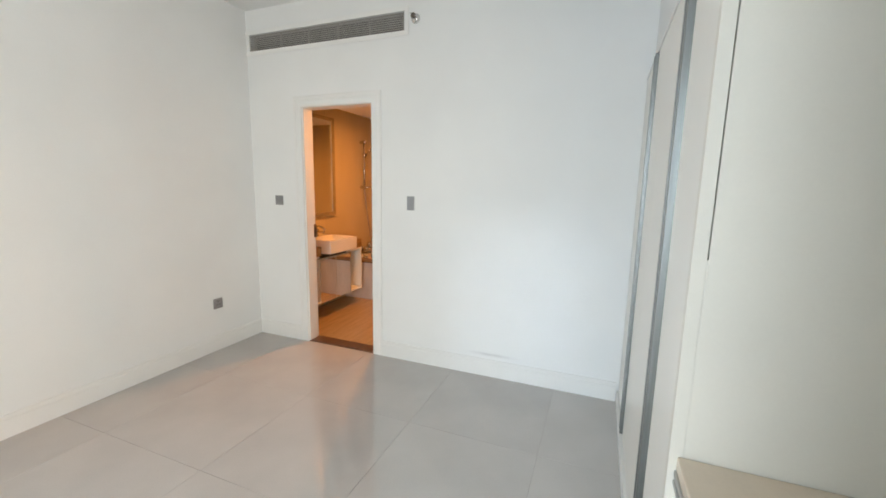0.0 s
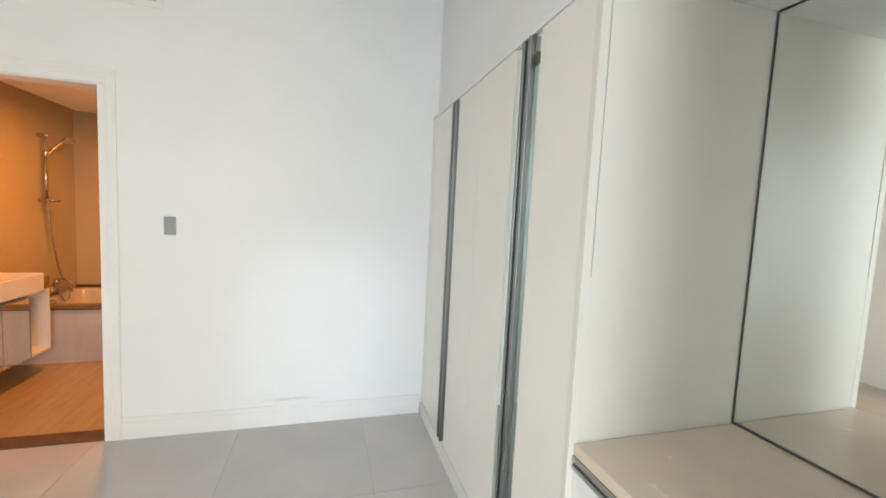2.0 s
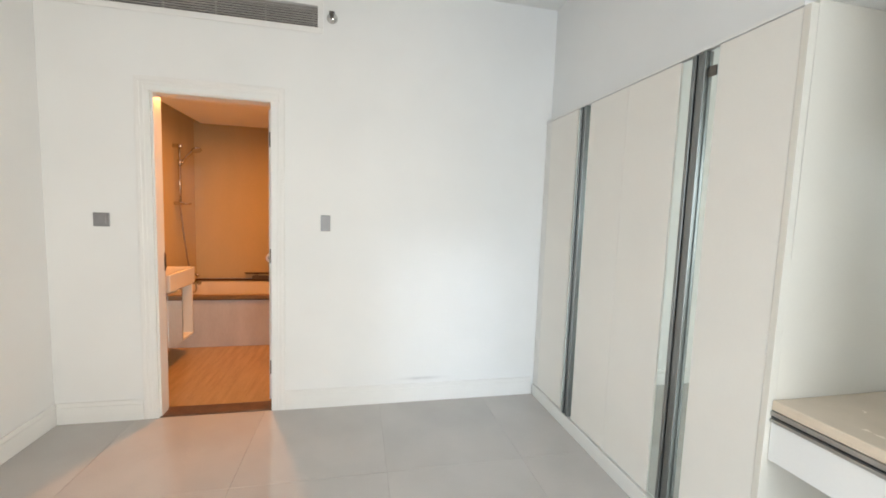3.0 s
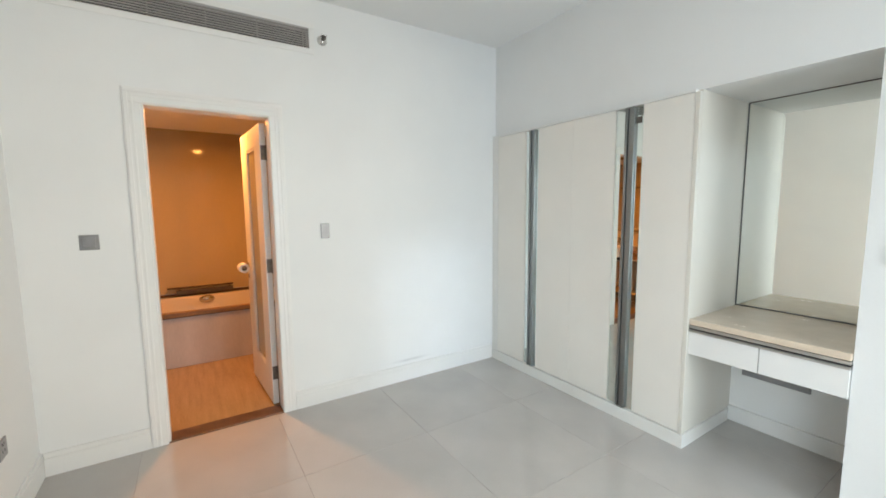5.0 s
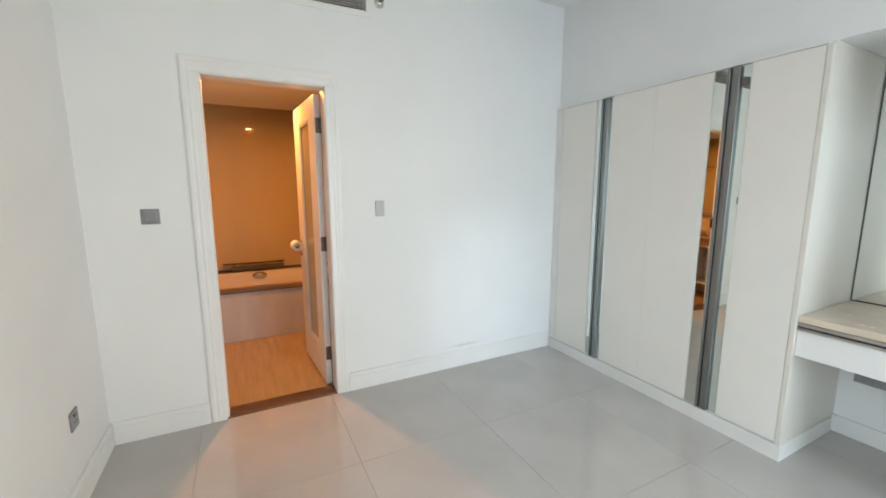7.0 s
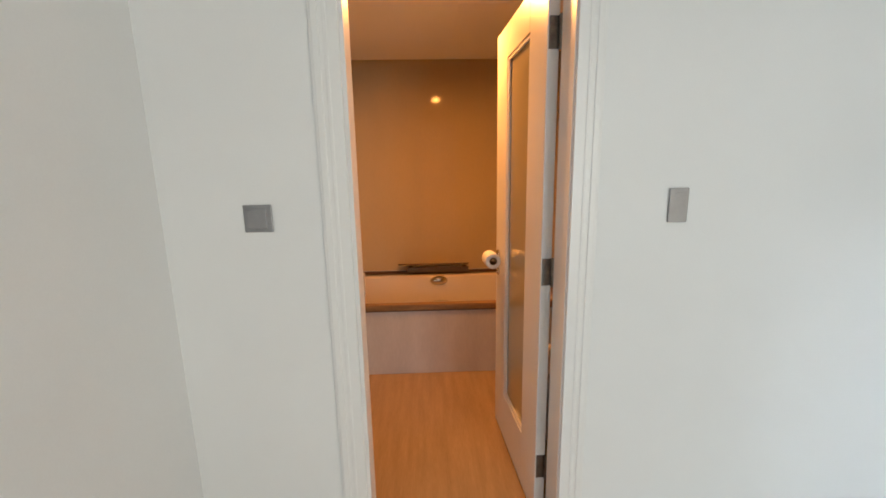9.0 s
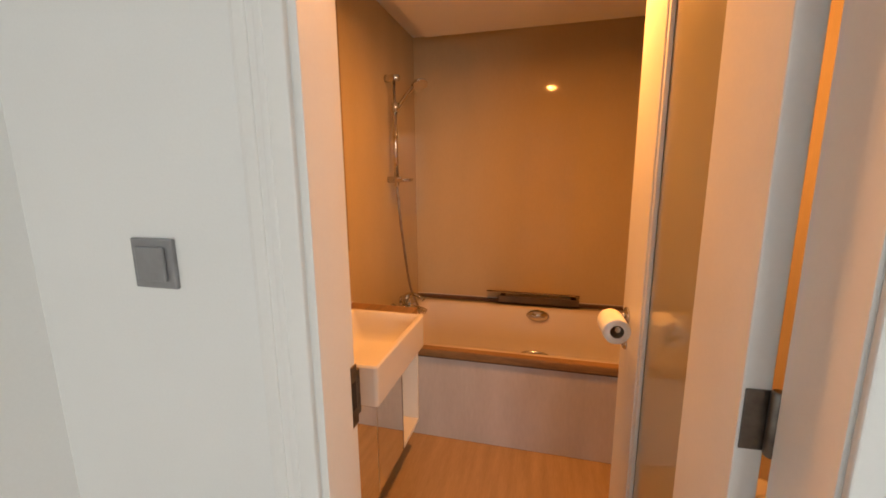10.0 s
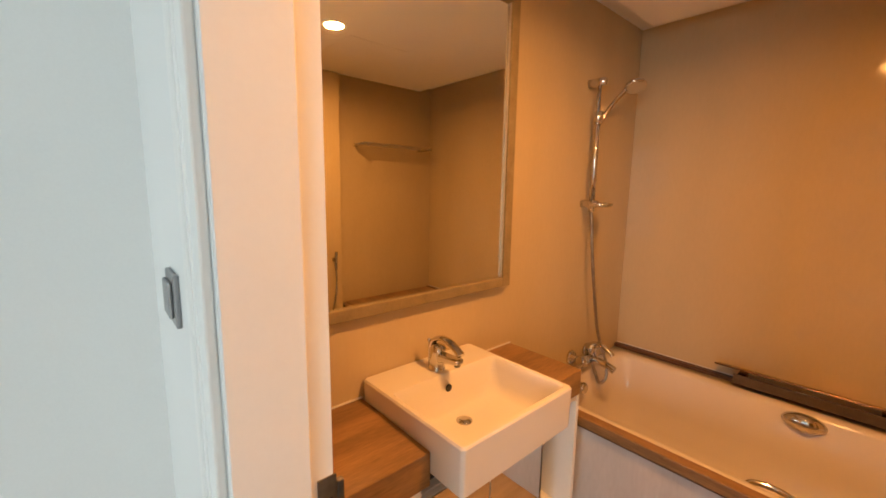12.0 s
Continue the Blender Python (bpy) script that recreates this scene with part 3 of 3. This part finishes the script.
def bathtub():
    root = thing("bathtub", (0.3, 1.85, 0), "white built-in bathtub with pale panel and wooden edge trim", "bathtub")
    x0, x1, y0, y1, top = BW, 1.16, 1.40, 2.325, 0.505
    part("front_panel", box(x0, BE, y0, y0 + 0.02, 0, 0.477, 0.001), PANEL, root, "pale stone front panel")
    part("front_trim", box(x0, BE, y0 - 0.014, y0 + 0.035, 0.4775, 0.519, 0.004), WOOD_X, root, "wooden front edge trim")
    # trim's shadow line, made as a dark strip on the panel
    part("shadow_strip", box(x0, BE, y0 - 0.006, y0 - 0.0005, 0.468, 0.4772), WOOD_DARK, root, "dark strip standing in for the shadow under the wooden trim")
    part("back_trim", box(x0, BE, y1 - 0.03, BN, 0.507, 0.529, 0.003), WOOD_DARK, root, "wooden strip along the wall")
    part("end_ledge", box(x1, BE, y0 + 0.0355, y1 - 0.031, 0.48, 0.525, 0.003), WOOD_X, root, "wooden ledge at the tub's end")
    part("caulk", box(x0, BE, BN - 0.005, BN, 0.5292, 0.534, 0.001), CERAMIC, root, "white caulk line")
    # shell: rim, sloping sides and rounded floor from nested rounded rectangles
    b = bmesh.new()

    def loop(ax0, ax1, ay0, ay1, r, z, n=8):
        out = []
        for cx, cy, a0 in ((ax1 - r, ay1 - r, 0), (ax0 + r, ay1 - r, 90), (ax0 + r, ay0 + r, 180), (ax1 - r, ay0 + r, 270)):
            for k in range(n + 1):
                a = radians(a0 + 90 * k / n)
                out.append(b.verts.new((cx + r * math.cos(a), cy + r * math.sin(a), z)))
        return out
    ya, yb = y0 + 0.036, y1 - 0.0
    rings = [loop(x0, x1 - 0.001, ya, yb, 0.004, 0.44), loop(x0, x1 - 0.001, ya, yb, 0.006, top), loop(x0 + 0.055, x1 - 0.075, ya + 0.045, yb - 0.115, 0.10, top + 0.001),
             loop(x0 + 0.067, x1 - 0.087, ya + 0.057, yb - 0.127, 0.10, top - 0.012), loop(x0 + 0.09, x1 - 0.20, ya + 0.075, yb - 0.15, 0.11, 0.28),
             loop(x0 + 0.12, x1 - 0.30, ya + 0.10, yb - 0.18, 0.12, 0.16), loop(x0 + 0.17, x1 - 0.36, ya + 0.15, yb - 0.23, 0.10, 0.125)]
    for a, c in zip(rings, rings[1:]):
        for k in range(len(a)):
            b.faces.new((a[k], a[(k + 1) % len(a)], c[(k + 1) % len(c)], c[k])).smooth = True
    b.faces.new(rings[-1])
    part("shell", b, ACRYLIC, root)
    cover = lathe([(0.004, -0.036), (0.014, -0.0345), (0.025, -0.030), (0.034, -0.023), (0.041, -0.013), (0.045, 0.0), (0.03, 0.004)], (0, 0, 0), "y")
    part("overflow", turned(cover, Matrix.Translation((0.31, yb - 0.13, 0.462)) @ Matrix.Diagonal((1.75, 1, 0.95, 1))), CHROME, root, "oval chrome overflow cover")
    part("waste_knob", lathe([(0.034, 0.0), (0.034, 0.014), (0.026, 0.022), (0.020, 0.026), (0.028, 0.034), (0.030, 0.052), (0.022, 0.062)], (x0 + 0.064, 1.735, 0.458), "x", 24), CHROME, root, "chrome waste knob")
    part("grip", tube([(0.23, ya + 0.054, 0.462), (0.25, ya + 0.10, 0.478), (0.31, ya + 0.115, 0.482), (0.37, ya + 0.10, 0.478), (0.39, ya + 0.054, 0.462)], 0.010), CHROME, root, "chrome grip")


bathtub()

root = thing("tub_rack", (0.27, 2.27, 0.55), "dark bronze tray resting on the tub's wall strip", "tray")
part("tray", turned(box(-0.05, 0.58, -0.05, 0.05, -0.004, 0.004, 0.002), Matrix.Translation((0, 2.268, 0.598)) @ Matrix.Rotation(radians(-16), 4, "X")), BRONZE, root)
part("front_lip", box(0.03, 0.58, 2.232, 2.240, 0.532, 0.578, 0.002), LIP, root, "dull pewter-grey front lip")
part("foot", box(0.04, 0.075, 2.2405, 2.325, 0.5295, 0.572, 0.002), BRONZE, root)
part("foot", box(0.53, 0.565, 2.2405, 2.325, 0.5295, 0.572, 0.002), BRONZE, root)


def vanity():
    root = thing("vanity_unit", (-0.4, 0.755, 0.2), "white wall-hung vanity with mirrored doors and open end shelves", "vanity cabinet")
    f, ya, yb, yc, yd, z0, z1 = -0.252, 0.25, 0.487, 1.022, 1.258, 0.185, 0.69
    part("body", box(BW, f - 0.024, yb, yc, z0, 0.655, 0.002), CARCASS, root)
    part("recess", box(BW, f - 0.05, yb, yc, 0.6555, z1), DARK, root, "dark recess under the counter")
    ym = (yb + yc) / 2
    for y0, y1 in ((yb, ym - 0.0015), (ym + 0.0015, yc)):
        door = part("door", box(f - 0.023, f - 0.005, y0, y1, z0 + 0.002, 0.652, 0.0015), CARCASS, root, "mirrored door")
        part("mirror_glass", box(f - 0.0048, f, y0 + 0.001, y1 - 0.001, z0 + 0.003, 0.651, 0.001), MIRROR, door)
    part("edge_trim", box(f - 0.02, f + 0.001, yc + 0.0005, yc + 0.006, z0, 0.655, 0.001), STEEL, root, "thin dark edge trim")
    for y0, y1, end in ((ya, yb - 0.0005, ya), (yc + 0.0065, yd, yd - 0.018)):
        shelf = part("open_shelf", box(BW, f, y0, y1, z0, z0 + 0.018, 0.0015), CARCASS, root, "open white end shelf")
        part("end_panel", box(BW, f, end, end + 0.018, z0 + 0.0185, z1, 0.0015), CARCASS, shelf)
        n0, n1 = (y0 + 0.0185, y1) if end == y0 else (y0, y1 - 0.0185)
        part("back_panel", box(BW, BW + 0.015, n0, n1, z0 + 0.0185, z1 - 0.0185), CARCASS, shelf)
        part("top_panel", box(BW, f - 0.002, n0, n1, z1 - 0.018, z1, 0.0015), CARCASS, shelf)


vanity()
structure_counter = thing("counter", (-0.4, 0.7, 0.75), "thick oak counter with the white basin set into it", "counter")
part("slab", box(BW, -0.25, 0.165, 0.513, 0.6915, 0.79, 0.003), WOOD, structure_counter)
part("slab", box(BW, -0.25, 0.994, 1.258, 0.6915, 0.79, 0.003), WOOD, structure_counter)

part("caulk", box(BW, BW + 0.005, 0.165, 0.513, 0.7902, 0.796, 0.001), CERAMIC, structure_counter, "white caulk line")
part("caulk", box(BW, BW + 0.005, 0.994, 1.258, 0.7902, 0.796, 0.001), CERAMIC, structure_counter, "white caulk line")


def basin():
    root = thing("wash_basin", (-0.36, 0.75, 0.74), "white square ceramic semi-recessed basin on the oak counter", "wash basin")
    x0, x1, y0, y1, z0, z1 = BW + 0.004, -0.133, 0.514, 0.993, 0.716, 0.857
    b = bmesh.new()

    def loop(ax0, ax1, ay0, ay1, r, z, n=5):
        out = []
        for cx, cy, a0 in ((ax1 - r, ay1 - r, 0), (ax0 + r, ay1 - r, 90), (ax0 + r, ay0 + r, 180), (ax1 - r, ay0 + r, 270)):
            for k in range(n + 1):
                a = radians(a0 + 90 * k / n)
                out.append(b.verts.new((cx + r * math.cos(a), cy + r * math.sin(a), z)))
        return out
    ix0, ix1, iy0, iy1 = x0 + 0.14, x1 - 0.016, y0 + 0.016, y1 - 0.016
    rings = [loop(x0 + 0.02, x1 - 0.01, y0 + 0.01, y1 - 0.01, 0.012, z0), loop(x0, x1 - 0.002, y0 + 0.002, y1 - 0.002, 0.012, z0 + 0.008),
             loop(x0, x1, y0, y1, 0.012, z1 - 0.006), loop(x0 + 0.004, x1 - 0.004, y0 + 0.004, y1 - 0.004, 0.012, z1),
             loop(ix0, ix1, iy0, iy1, 0.018, z1), loop(ix0 + 0.004, ix1 - 0.004, iy0 + 0.004, iy1 - 0.004, 0.018, z1 - 0.006),
             loop(ix0 + 0.009, ix1 - 0.007, iy0 + 0.008, iy1 - 0.008, 0.026, z1 - 0.035), loop(ix0 + 0.018, ix1 - 0.012, iy0 + 0.015, iy1 - 0.015, 0.036, z1 - 0.085),
             loop(ix0 + 0.028, ix1 - 0.022, iy0 + 0.026, iy1 - 0.026, 0.042, z1 - 0.107), loop(ix0 + 0.045, ix1 - 0.04, iy0 + 0.045, iy1 - 0.045, 0.045, z1 - 0.118),
             loop(ix0 + 0.09, ix1 - 0.09, iy0 + 0.12, iy1 - 0.12, 0.03, z1 - 0.122)]
    for i, (a, c) in enumerate(zip(rings, rings[1:])):
        for k in range(len(a)):
            b.faces.new((a[k], a[(k + 1) % len(a)], c[(k + 1) % len(c)], c[k])).smooth = i > 4
    b.faces.new(rings[0])
    b.faces.new(rings[-1])
    part("bowl", b, CERAMIC, root)
    part("drain", lathe([(0.026, 0), (0.026, 0.002), (0.021, 0.004), (0.016, 0.007), (0.01, 0.008)], (-0.357, 0.74, z1 - 0.1222)), CHROME, root, "chrome drain")
    part("overflow_hole", lathe([(0.013, -0.001), (0.013, 0.003), (0.010, 0.004)], (ix0 + 0.0105, 0.75, z1 - 0.05), "x", 16), DARK, root)


basin()

root = thing("basin_tap", (-0.51, 0.74, 0.857), "chrome single-lever mixer tap on the basin rim", "tap")
tx, ty, tz = -0.505, 0.748, 0.857
part("body", turned(lathe([(0.030, 0), (0.030, 0.003), (0.0265, 0.007), (0.0255, 0.03), (0.0265, 0.058), (0.027, 0.072), (0.023, 0.083), (0.006, 0.088)], (0, 0, 0)), Matrix.Translation((tx, ty, tz)) @ Matrix.Rotation(radians(6), 4, "Y")), CHROME, root)
b = box(0.0, 0.112, -0.019, 0.019, 0.0, 0.026, 0.007, segs=3)
for v in b.verts:
    k = v.co.x / 0.112
    v.co.y *= 1 - 0.16 * k
    v.co.z = 0.028 + v.co.z * (1.25 - 0.55 * k) + 0.022 * k
part("spout", turned(b, Matrix.Translation((tx + 0.004, ty, tz))), CHROME, root)
part("aerator", lathe([(0.010, -0.006), (0.011, 0.0), (0.011, 0.008)], (tx + 0.102, ty, tz + 0.047), steps=16), STEEL, root)
part("lever", turned(tube([(-0.024, 0, 0.072), (-0.012, 0, 0.096), (0.02, 0, 0.112), (0.06, 0, 0.111), (0.095, 0, 0.097), (0.118, 0, 0.082)], 0.0085, 14), Matrix.Translation((tx, ty, tz)) @ Matrix.Diagonal((1, 1.9, 1, 1))), CHROME, root)
part("lift_rod", tube([(tx - 0.037, ty - 0.004, tz), (tx - 0.037, ty - 0.004, tz + 0.085)], 0.003, 8), CHROME, root)
part("rod_knob", lathe([(0.003, 0), (0.008, 0.006), (0.003, 0.013)], (tx - 0.037, ty - 0.004, tz + 0.083), steps=12), CHROME, root)


def wall_mirror():
    root = thing("wall_mirror", (BW, 0.75, 1.05), "large wall mirror in a grey-brown wooden frame", "mirror")
    y0, y1, z0, z1, f = 0.31, 1.198, 1.068, 2.19, 0.045
    xa, xb = BW, BW + 0.035
    g = 0.038
    part("mirror_glass", box(xa + 0.002, xa + 0.022, y0 + f + 0.001, y1 - f - 0.001, z0 + g + 0.001, z1 - g - 0.001), MIRROR, root)
    part("frame_side", box(xa, xb, y0, y0 + f, z0, z1, 0.003), FRAME_WOOD, root)
    part("frame_side", box(xa, xb, y1 - f, y1, z0, z1, 0.003), FRAME_WOOD, root)
    part("frame_rail", box(xa, xb, y0 + f + 0.0005, y1 - f - 0.0005, z0, z0 + g, 0.003), FRAME_WOOD, root)
    part("frame_rail", box(xa, xb, y0 + f + 0.0005, y1 - f - 0.0005, z1 - g, z1, 0.003), FRAME_WOOD, root)
    for ya in (y0 + f + 0.001, y1 - f - 0.009):
        part("silver_slip", box(xa + 0.0225, xb - 0.004, ya + 0.001, ya + 0.006, z0 + g + 0.001, z1 - g - 0.001, 0.002), SLIP, root, "satin silver slip")


wall_mirror()


def shower_set():
    root = thing("shower_set", (BW, 1.8, 1.4), "chrome hand shower on a wall slide bar with a soap dish", "shower")
    bx, by = BW + 0.054, 1.795
    part("slide_bar", lathe([(0.0145, 1.36), (0.0145, 1.82), (0.009, 1.822), (0.009, 1.985)], (bx, by, 0), steps=16), CHROME, root)
    for z in (1.982, 1.40):
        part("bracket", lathe([(0.020, 0.0), (0.020, 0.05), (0.017, 0.085), (0.008, 0.09)], (BW, by, z), "x"), CHROME, root)
    part("slider", lathe([(0.012, -0.028), (0.022, -0.022), (0.022, 0.022), (0.012, 0.028)], (bx + 0.004, by, 1.82), steps=20), CHROME, root)
    h = Vector((bx + 0.012, by + 0.012, 1.81))
    e = h + Vector((0.075, 0.075, 0.135))
    head = part("hand_shower", tube([h - Vector((0.01, 0.01, 0.03)), h + Vector((0.03, 0.03, 0.06)), e], 0.0115), CHROME, root, "chrome hand shower")
    m = look(e + Vector((0.03, 0.03, 0.02)), e + Vector((0.075, -0.01, -0.11))) @ Matrix.Rotation(radians(180), 4, "X")
    part("spray_face", turned(lathe([(0.02, -0.022), (0.045, -0.008), (0.052, 0.004), (0.050, 0.010), (0.044, 0.012)], (0, 0, 0)), m), CHROME, head)
    dish = part("soap_dish", lathe([(0.03, 0), (0.055, 0.006), (0.060, 0.02), (0.056, 0.02), (0.05, 0.01)], (bx + 0.045, by, 1.385), steps=28), CHROME, root, "round soap dish")
    part("hose", tube([(bx, by, 1.365), (bx + 0.005, by + 0.01, 1.28), (bx + 0.012, by + 0.03, 1.1), (bx + 0.03, by + 0.075, 0.8), (bx + 0.05, by + 0.10, 0.66), (bx + 0.085, by + 0.115, 0.55), (bx + 0.095, by + 0.10, 0.475), (bx + 0.075, by + 0.075, 0.45), (bx + 0.055, by + 0.07, 0.49), (bx + 0.03, by + 0.068, 0.55)], 0.0085), HOSE, root, "ribbed metal hose")


shower_set()

root = thing("bath_mixer", (BW, 1.86, 0.68), "chrome wall-mounted bath mixer above the tub", "tap")
mx, mz = BW + 0.072, 0.578
part("body", lathe([(0.02, 1.748), (0.031, 1.756), (0.031, 1.80), (0.026, 1.815), (0.026, 1.915), (0.031, 1.93), (0.031, 1.965), (0.02, 1.973)], (mx, 0, mz), "y"), CHROME, root)
for y in (1.78, 1.945):
    part("union", lathe([(0.038, 0.0), (0.038, 0.008), (0.032, 0.018), (0.019, 0.022), (0.019, 0.07)], (BW, y, mz), "x"), CHROME, root)
part("cartridge", lathe([(0.030, 0.0), (0.030, 0.05), (0.027, 0.06), (0.012, 0.066)], (mx, 1.862, mz + 0.012)), CHROME, root)
part("lever", turned(tube([(-0.02, 0, 0.062), (0.02, 0, 0.085), (0.065, 0, 0.082), (0.105, 0, 0.06), (0.12, 0, 0.045)], 0.010, 14), Matrix.Translation((mx, 1.862, mz)) @ Matrix.Diagonal((1, 1.5, 1, 1))), CHROME, root)
part("spout", turned(tube([(0, 0, -0.004), (0.05, 0, -0.008), (0.10, 0, -0.016), (0.135, 0, -0.03)], 0.019, 16), Matrix.Translation((mx, 1.862, mz))), CHROME, root)

root = thing("towel_shelf", (BE, 1.9, 1.8), "chrome towel shelf of bars high on the beige wall", "towel rack")
for k in range(4):
    part("bar", tube([(BE - 0.03 - k * 0.05, 1.52, 1.81), (BE - 0.03 - k * 0.05, 2.2, 1.81)], 0.006, 10), CHROME, root)
for y in (1.54, 2.18):
    part("bracket", box(BE - 0.20, BE, y - 0.008, y + 0.008, 1.79, 1.803, 0.002), CHROME, root)

structure("access_panel", box(0.42, 0.80, 1.02, 1.42, BC - 0.0018, BC - 0.0002, 0.0006), CEIL, "flush white access panel in the bathroom ceiling", "access panel")
for k in range(2):
    wall_switch("wall_socket", lambda u, d, v: (LX - d, -3.10 - 0.1 * k + u, 0.40 + v), 0.086, 0.086, "pale square wall socket low on the living room wall", 0, "socket", TRIM)

root = thing("hand_spray", (1.12, 1.24, 0.9), "small chrome hand spray hung on the beige boxing", "hand spray")
part("holder", box(1.092, 1.1195, 1.225, 1.255, 0.915, 0.945, 0.004), CHROME, root)
part("spray_handle", tube([(1.085, 1.24, 0.86), (1.085, 1.24, 0.92), (1.075, 1.24, 0.99)], 0.011), CHROME, root)
part("spray_hose", tube([(1.085, 1.24, 0.865), (1.09, 1.24, 0.70), (1.10, 1.20, 0.50), (1.112, 1.14, 0.40)], 0.006), CHROME, root)

root = thing("downlight", (0.35, 0.90, BC), "round recessed warm downlight in the bathroom ceiling", "ceiling light")
part("lens", lathe([(0.02, -0.005), (0.046, -0.0045), (0.05, -0.0025), (0.0505, -0.0005)], (0.35, 0.90, BC)), LAMP, root, "glowing lens")
ring = lathe([(0.051, -0.0005), (0.051, -0.006), (0.064, -0.004), (0.067, -0.0005)], (0.35, 0.90, BC))
bmesh.ops.delete(ring, geom=[f for f in ring.faces if len(f.verts) > 4], context="FACES")
part("ring", ring, TRIM, root)



def toilet():
    root = thing("toilet", (1.0, 0.72, 0), "white ceramic toilet with closed lid beside the beige wall", "toilet")
    cx, cy = 0.96, 0.70
    bowl = lathe([(0.12, 0.0), (0.13, 0.05), (0.12, 0.14), (0.16, 0.28), (0.185, 0.37), (0.185, 0.39)], (0, 0, 0), steps=32)
    part("bowl", turned(bowl, Matrix.Translation((cx, cy, 0.0)) @ Matrix.Diagonal((1.28, 1, 1, 1))), CERAMIC, root)
    seat = lathe([(0.19, 0.0), (0.195, 0.008), (0.195, 0.02), (0.185, 0.026)], (0, 0, 0), steps=32)
    part("seat", turned(seat, Matrix.Translation((cx, cy, 0.3915)) @ Matrix.Diagonal((1.28, 1, 1, 1))), ACRYLIC, root)
    lid = lathe([(0.19, 0.0), (0.19, 0.01), (0.17, 0.018), (0.02, 0.024)], (0, 0, 0), steps=32)
    part("lid", turned(lid, Matrix.Translation((cx, cy, 0.4185)) @ Matrix.Diagonal((1.28, 1, 1, 1))), ACRYLIC, root)
    part("cistern", box(1.14, BE - 0.002, cy - 0.19, cy + 0.19, 0.30, 0.76, 0.02), CERAMIC, root)
    part("cistern_lid", box(1.13, BE - 0.002, cy - 0.195, cy + 0.195, 0.7605, 0.79, 0.008), CERAMIC, root)
    part("flush_button", lathe([(0.022, 0), (0.022, 0.004), (0.018, 0.006)], (1.22, cy, 0.79)), CHROME, root)


toilet()

# ---- floor tiles ----
floor = structure("floor", box(-0.76, LX + 0.2, LS - 0.2, 0.0, -0.08, -0.0035), GROUT, "polished pale grey-beige tiled floor with thin joints", "floor")
P = 0.7785
nx, ny = 9, 7
cache = {}
for i in range(nx + 1):
    for j in range(ny):
        x0, x1 = 0.64 + (i - 2) * P * 0.995, 0.64 + (i - 1) * P * 0.995
        y1, y0 = -j * P * 1.01, -(j + 1) * P * 1.01
        x0, x1, y0 = max(x0, -0.75), min(x1, LX + 0.1), max(y0, LS - 0.1)
        if x1 - x0 < 0.03 or y1 - y0 < 0.03:
            continue
        key = (round(x1 - x0, 3), round(y1 - y0, 3))
        if key not in cache:
            b = box(-(x1 - x0) / 2 + 0.0007, (x1 - x0) / 2 - 0.0007, -(y1 - y0) / 2 + 0.0007, (y1 - y0) / 2 - 0.0007, -0.009, 0, 0.0006, segs=1)
            me = bpy.data.meshes.new("floor_tile")
            b.to_mesh(me)
            b.free()
            me.materials.append(TILE)
            cache[key] = me
        o = new("floor_tile", cache[key])
        o.parent = floor
        o.location = ((x0 + x1) / 2, (y0 + y1) / 2, 0)
